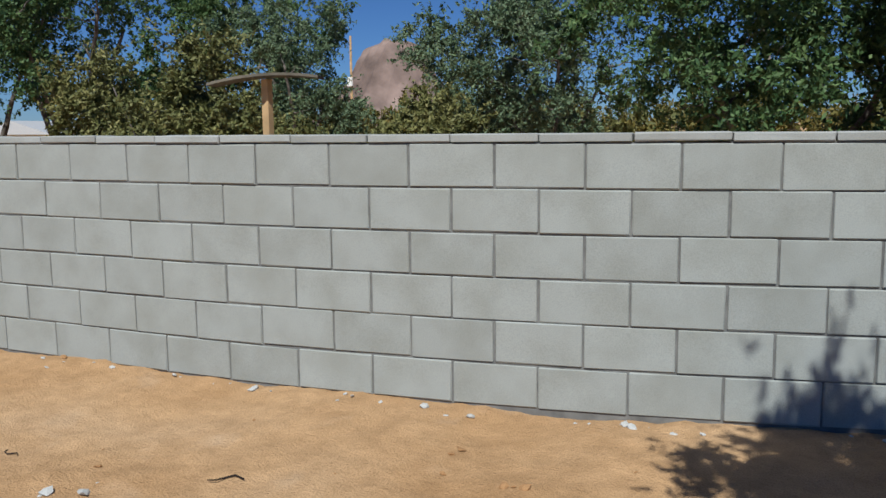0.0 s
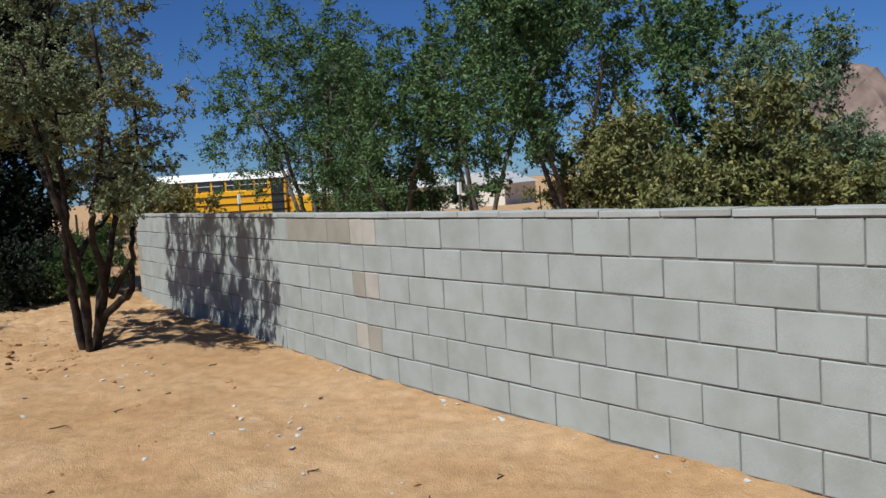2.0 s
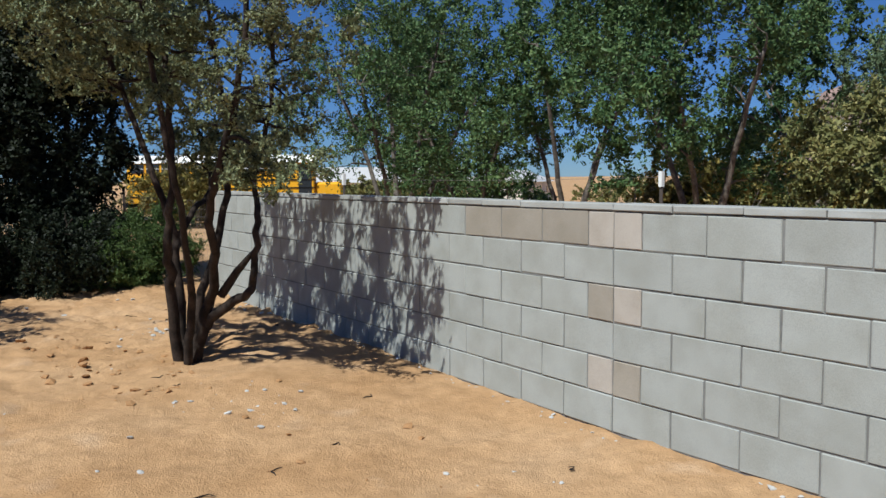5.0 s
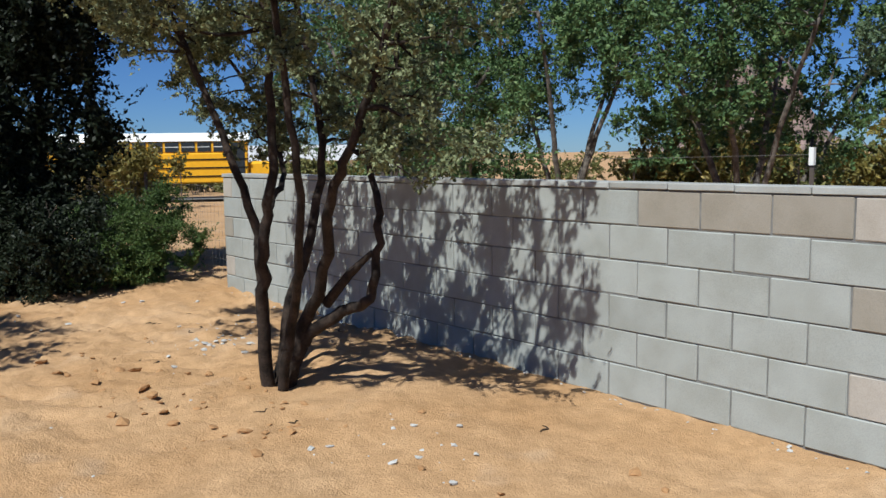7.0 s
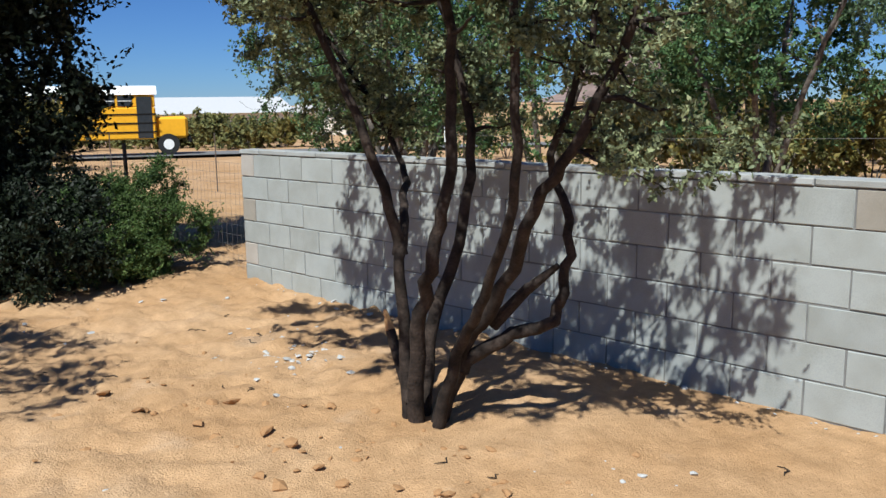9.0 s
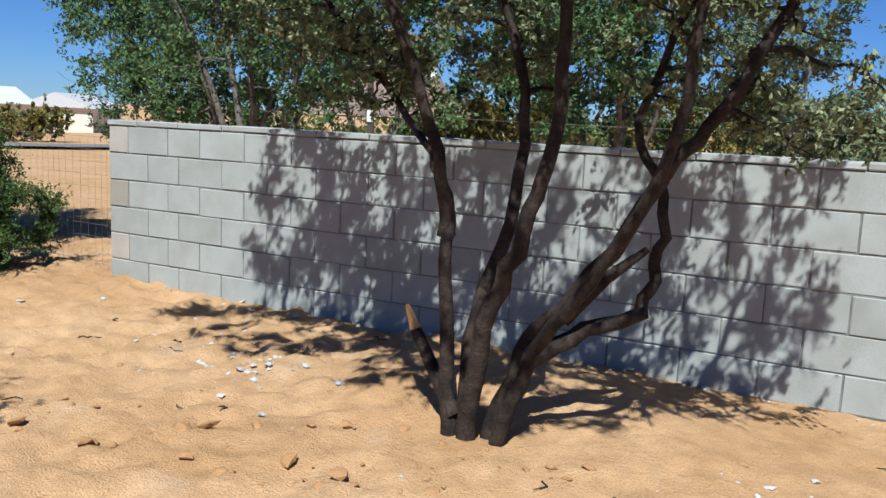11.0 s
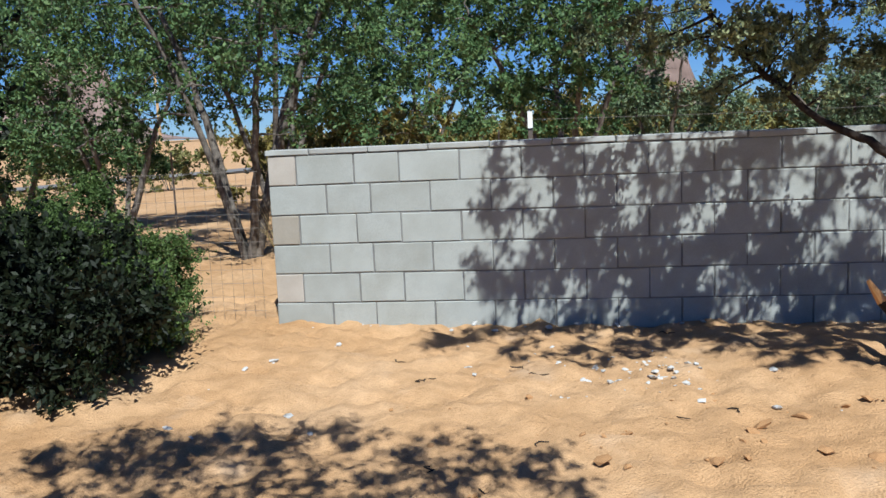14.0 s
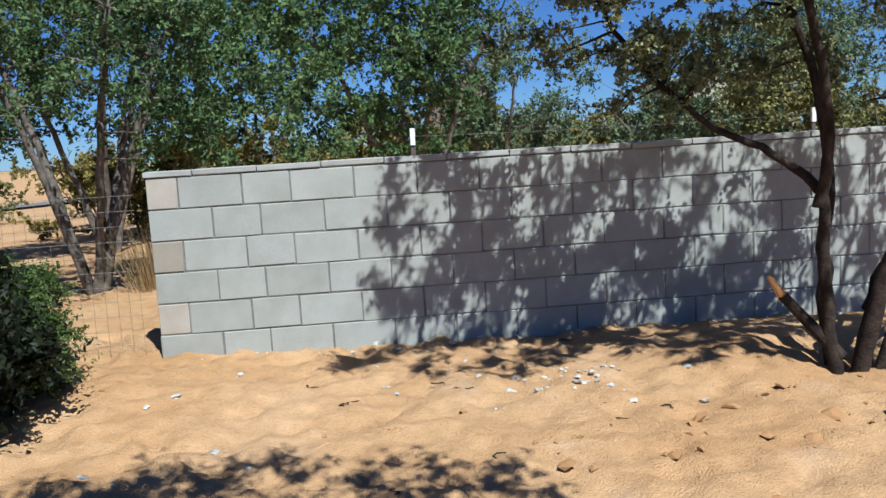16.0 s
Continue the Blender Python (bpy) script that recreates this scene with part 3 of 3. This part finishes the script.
for i in range(60):
    a = radians(-32 + i * 2.0)
    d = (13 + 4.5 * (i % 3)) * rng.uniform(0.9, 1.15)
    x, y = -1 - math.sin(a) * d * 1.3, 1 + math.cos(a) * d
    if y < 6 or (x < -12 and y < 19):
        continue
    h = rng.uniform(1.7, 2.7)
    bush("creosote_bush", (x, y, 0.03), h * 0.95, h * 0.85, h, rng.choice((M_LEAF_CREO, M_LEAF_CREO, M_LEAF_JUN)), "yellow-green creosote bush on open desert", 60 + i, 60, 80, (0.15, 0.06), 0.2, M_GREYBARK, "creosote bushes", 0.1)
for i in range(40):
    a = radians(54 + i * 0.52)
    d = rng.uniform(52, 76)
    x, y = -math.sin(a) * d, -4.5 + math.cos(a) * d
    h = rng.uniform(1.5, 2.9)
    bush("creosote_bush", (x, y, 0), h * 1.1, h, h, rng.choice((M_LEAF_CREO, M_LEAF_JUN)), "yellow-green creosote bush beyond the road", 140 + i, 40, 60, (0.30, 0.14), 0.3, M_GREYBARK, "creosote bushes", 0.05)

for x, y, h, k in ((-29.5, 5.6, 2.9, 1), (-30.0, 7.6, 2.7, 2)):
    bush("creosote_bush", (x, y, 0), h * 1.0, h * 0.9, h, M_LEAF_CREO, "yellow-green creosote bush before the road", 200 + k, 110, 90, (0.16, 0.07), 0.22, M_GREYBARK, "creosote bushes", 0.05)

# ---- far things ----
def gable_house(loc, rz, w, d, h, label):
    root = empty("house", loc, label, "house", rz=rz)
    box_part("wall", (-w / 2, w / 2, -d / 2, d / 2, -0.3, h), M_CREAM, root)
    v = []
    for y in (-d / 2 - 0.5, d / 2 + 0.5):
        v += [(-w / 2 - 0.5, y, h - 0.1), (0, y, h + w * 0.20), (w / 2 + 0.5, y, h - 0.1), (0, y, h - 0.05)]
    mesh_ob("roof", v, [(0, 1, 5, 4), (1, 2, 6, 5), (0, 3, 1), (1, 3, 2), (4, 5, 7), (5, 6, 7), (0, 4, 7, 3), (3, 7, 6, 2)], M_ROOF, root)
    for k in range(4):
        y = -d / 2 + d * (k + 0.6) / 4.4
        win = box_part("window", (w / 2, w / 2 + 0.06, y - 0.6, y + 0.6, h * 0.4, h * 0.75), M_WHITE, root)
        box_part("pane", (w / 2 + 0.06, w / 2 + 0.09, y - 0.5, y + 0.5, h * 0.43, h * 0.72), M_GLASS, win)
    win = box_part("window", (-0.7, 0.7, -d / 2 - 0.06, -d / 2, h * 0.4, h * 0.75), M_WHITE, root)
    box_part("pane", (-0.6, 0.6, -d / 2 - 0.09, -d / 2 - 0.06, h * 0.43, h * 0.72), M_GLASS, win)
    return root


gable_house((-84, 44, -2.2), -10, 8, 20, 3.0, "pale manufactured home with a white metal roof")
gable_house((-95, 72, -2.5), 40, 8, 22, 3.0, "distant pale house with a white roof")

# grey trailer far behind the wall
tr = empty("trailer", (10.3, 33.0, 0.0), "grey boxy trailer with a black panel as the shaded open side", "trailer", rz=12)
box_part("body", (-3.2, 3.2, -1.2, 1.2, 0.6, 3.3), M_TRAILER, tr, 0.05)
box_part("roof_edge", (-3.3, 3.3, -1.3, 1.3, 3.3, 3.42), M_ROOF, tr)
# black panel on the closed body, in place of the open side's inner shade
box_part("opening_shade", (-0.6, 2.6, -1.24, -1.2, 1.0, 2.9), M_BLACK, tr, 0, "black panel as the shaded open side")
box_part("window", (-2.6, -1.4, -1.24, -1.2, 1.7, 2.5), M_GLASS, tr)
for x in (-1.4, 1.4):
    bm = bmesh.new()
    rod(bm, (x, -1.25, 0.42), (x, -1.0, 0.42), 0.38, None, 16)
    part("wheel", bm, M_RUBBER, tr)


def school_bus(loc, rz):
    """The bus's nose points along its +x."""
    bus = empty("school_bus", loc, "yellow school bus with a white roof on the road", "bus", rz=rz)
    bm = bmesh.new()
    box(bm, -5.2, 4.0, -1.2, 1.2, 0.75, 2.2, 0.06)
    part("body", bm, M_YELLOW, bus)
    bm = bmesh.new()
    box(bm, -5.2, 4.0, -1.15, 1.15, 2.2, 2.75, 0.04)
    part("window_band", bm, M_YELLOW, bus)
    v, f = [], []
    for i in range(9):
        a = math.pi * i / 8
        for x in (-5.25, 4.1):
            v.append((x, 1.22 * math.cos(a), 2.75 + 0.42 * math.sin(a)))
    f = [(2 * i, 2 * i + 1, 2 * i + 3, 2 * i + 2) for i in range(8)] + [tuple(range(0, 18, 2)), tuple(range(17, 0, -2))]
    mesh_ob("roof", v, f, M_WHITE, bus)
    box_part("hood", (4.0, 5.4, -1.0, 1.0, 0.75, 1.75), M_YELLOW, bus, 0.12)
    for z in (1.05, 1.45, 1.85):
        box_part("rub_rail", (-5.22, 4.02, -1.235, -1.19, z, z + 0.06), M_BLACK, bus)
    for i in range(11):
        x = -5.0 + i * 0.74
        win = box_part("window", (x, x + 0.62, -1.185, -1.14, 2.24, 2.70), M_GLASS, bus)
        box_part("sash", (x, x + 0.62, -1.195, -1.185, 2.46, 2.49), M_WHITE, win)
    box_part("door", (3.2, 3.85, -1.22, -1.15, 0.8, 2.65), M_GLASS, bus)
    for x in (-3.0, 4.5):
        for y in (-1.12, 1.12):
            bm = bmesh.new()
            rod(bm, (x, y - 0.14, 0.5), (x, y + 0.14, 0.5), 0.48, None, 20)
            wheel = part("wheel", bm, M_RUBBER, bus)
            bm = bmesh.new()
            rod(bm, (x, y - 0.155, 0.5), (x, y + 0.155, 0.5), 0.24, None, 14)
            part("rim", bm, M_WHITE, wheel)
    box_part("bumper", (5.4, 5.55, -1.1, 1.1, 0.55, 0.8), M_BLACK, bus, 0.03)
    box_part("bumper", (-5.4, -5.2, -1.1, 1.1, 0.55, 0.8), M_BLACK, bus, 0.03)
    return bus


school_bus((-39.9, 12.2, ground_z(-39.9, 12.2) + 0.12), 63)


def hill(loc, w, h, seed, label, flat=1.0):
    v, f = [], []
    n = 40
    for i in range(n + 1):
        for j in range(n + 1):
            x, y = (i / n * 2 - 1) * 1.6, (j / n * 2 - 1) * 1.6
            r = math.hypot(x, y)
            z = min(1.0, flat * 1.12 / (1 + (r / 0.62) ** 4)) - 0.03
            z += 0.13 * noise.fractal(Vector((x * 3, y * 3, seed)), 0.8, 2, 5) * min(1, z * 2)
            v.append((loc[0] + x * w / 2, loc[1] + y * w / 2, h * z))
    for i in range(n):
        for j in range(n):
            a = i * (n + 1) + j
            f.append((a, a + n + 1, a + n + 2, a + 1))
    return tagged(mesh_ob("hill", v, f, M_ROCK, None), label, "hill", kind="structure")


hill((-425, 690), 135, 74, 3, "bare brown rocky desert hill")
hill((62, 640), 66, 47, 8, "grey-brown flat-topped rocky hill", 1.35)

# utility pole far off
up = empty("utility_pole", (-37.8, 62, 0), "thin wooden utility pole with a white box", "pole")
bm = bmesh.new()
rod(bm, (0, 0, -0.5), (0, 0, 9.0), 0.13, 0.10, 10)
part("shaft", bm, M_POSTWOOD, up)
box_part("meter_box", (-0.25, 0.25, -0.3, -0.1, 4.6, 5.4), M_WHITE, up, 0.02)

# ---- small things on the ground ----
def pebble_mesh(name, material, seed):
    bm = bmesh.new()
    bmesh.ops.create_icosphere(bm, subdivisions=1, radius=1)
    r = np.random.default_rng(seed)
    for q in bm.verts:
        q.co *= 1 + r.normal(0, 0.22)
        q.co.z *= 0.6
    me = bpy.data.meshes.new(name)
    bm.to_mesh(me)
    bm.free()
    me.materials.append(material)
    return me


crumbs = [pebble_mesh("mortar_crumb", M_STONE, i) for i in range(4)]
clods = [pebble_mesh("earth_clod", M_CLOD, 20 + i) for i in range(4)]
rng = random.Random(9)


def scatter(meshes, n, cx, cy, sx, sy, lo, hi, label, cat, group):
    for i in range(n):
        x, y = rng.gauss(cx, sx), rng.gauss(cy, sy)
        if y > wall_line(x)[1] - 0.03:
            continue
        r = lo + (hi - lo) * rng.random() ** 2.5
        ob = tagged(new(meshes[0].name.split(".")[0], rng.choice(meshes)), label, cat, group)
        ob.matrix_basis = pose(x, y, ground_z(x, y) + r * 0.25, rng.uniform(-20, 20), rng.uniform(-20, 20), rng.uniform(0, 360)) @ Matrix.Diagonal((r * rng.uniform(0.8, 1.5), r, r * rng.uniform(0.6, 1), 1))


CL = "pale crumb of dried mortar on the sand"
for cx, cy, sx, sy, n in ((-4.4, -1.2, 0.25, 0.18, 80), (4.6, -1.3, 0.25, 0.3, 14), (0.6, -1.1, 0.3, 0.25, 26), (-1.6, -1.5, 0.35, 0.2, 22), (2.3, -1.2, 0.4, 0.3, 16), (-6.3, -1.5, 0.4, 0.4, 8), (-5.2, -0.9, 0.7, 0.4, 14), (-2.0, -2.0, 0.9, 0.5, 14)):
    scatter(crumbs, n, cx, cy, sx, sy, 0.005, 0.026, CL, "mortar crumb", "mortar crumbs")
for cx in range(-6, 9):
    y0 = wall_line(cx)[1]
    scatter(crumbs, 9, cx, y0 - 0.07, 0.35, 0.035, 0.006, 0.028, CL, "mortar crumb", "mortar crumbs")
for cx, cy, sx, sy, n in ((-3.4, -2.0, 0.6, 0.4, 34), (-2.6, -1.95, 0.45, 0.25, 50), (-3.6, -2.3, 0.6, 0.4, 14), (-4.6, -2.2, 0.7, 0.5, 30), (3.0, -1.3, 2.5, 0.7, 30), (6.4, -0.3, 0.8, 0.25, 30), (-1.0, -1.8, 1.2, 0.5, 24)):
    scatter(clods, n, cx, cy, sx, sy, 0.006, 0.042 if cx < -2.4 else 0.028, "small clod of orange earth", "clod", "earth clods")
for i in range(26):
    x, y = rng.uniform(-6.5, 7), rng.uniform(-2.6, -0.2)
    a = rng.uniform(0, 360)
    ln = rng.uniform(0.04, 0.14)
    v, f = [], []
    pts = [Vector((ln * (k / 4 - 0.5), 0.02 * math.sin(k * 1.7 + i), 0.004 * (k % 2))) for k in range(5)]
    tube(v, f, pts, [0.003, 0.004, 0.004, 0.003, 0.002], 5)
    ob = tagged(mesh_ob("twig", v, f, M_BARK), "dry dark twig lying on the sand", "twig", "fallen twigs")
    ob.matrix_basis = pose(x, y, ground_z(x, y) + 0.004, 0, 0, a)

# thin black slab, 1.3 by 0.6 m, flat on the sand
slab = empty("black_slab", (1.2, -3.0, 0.01), "thin flat black slab lying on the sand", "plastic sheet")
box_part("sheet", (0, 1.3, -0.6, 0, 0.0, 0.03), M_BLACK, slab, 0.008)

# dry grass tuft by the far tree
g = np.random.default_rng(3)
grass = empty("dry_grass", (-7.6, 3.4, 0.03), "tuft of tall dry straw-coloured grass", "grass")
v, f = [], []
for i in range(260):
    a, r = g.uniform(0, 6.28), g.uniform(0, 0.35)
    p = Vector((r * math.cos(a), r * math.sin(a), 0))
    q = p * 1.7 + Vector((0, 0, g.uniform(0.3, 0.7)))
    tube(v, f, [p, p.lerp(q, 0.5) + Vector((0, 0, 0.06)), q], [0.004, 0.003, 0.001], 3)
mesh_ob("blades", v, f, M_STRAW, grass)
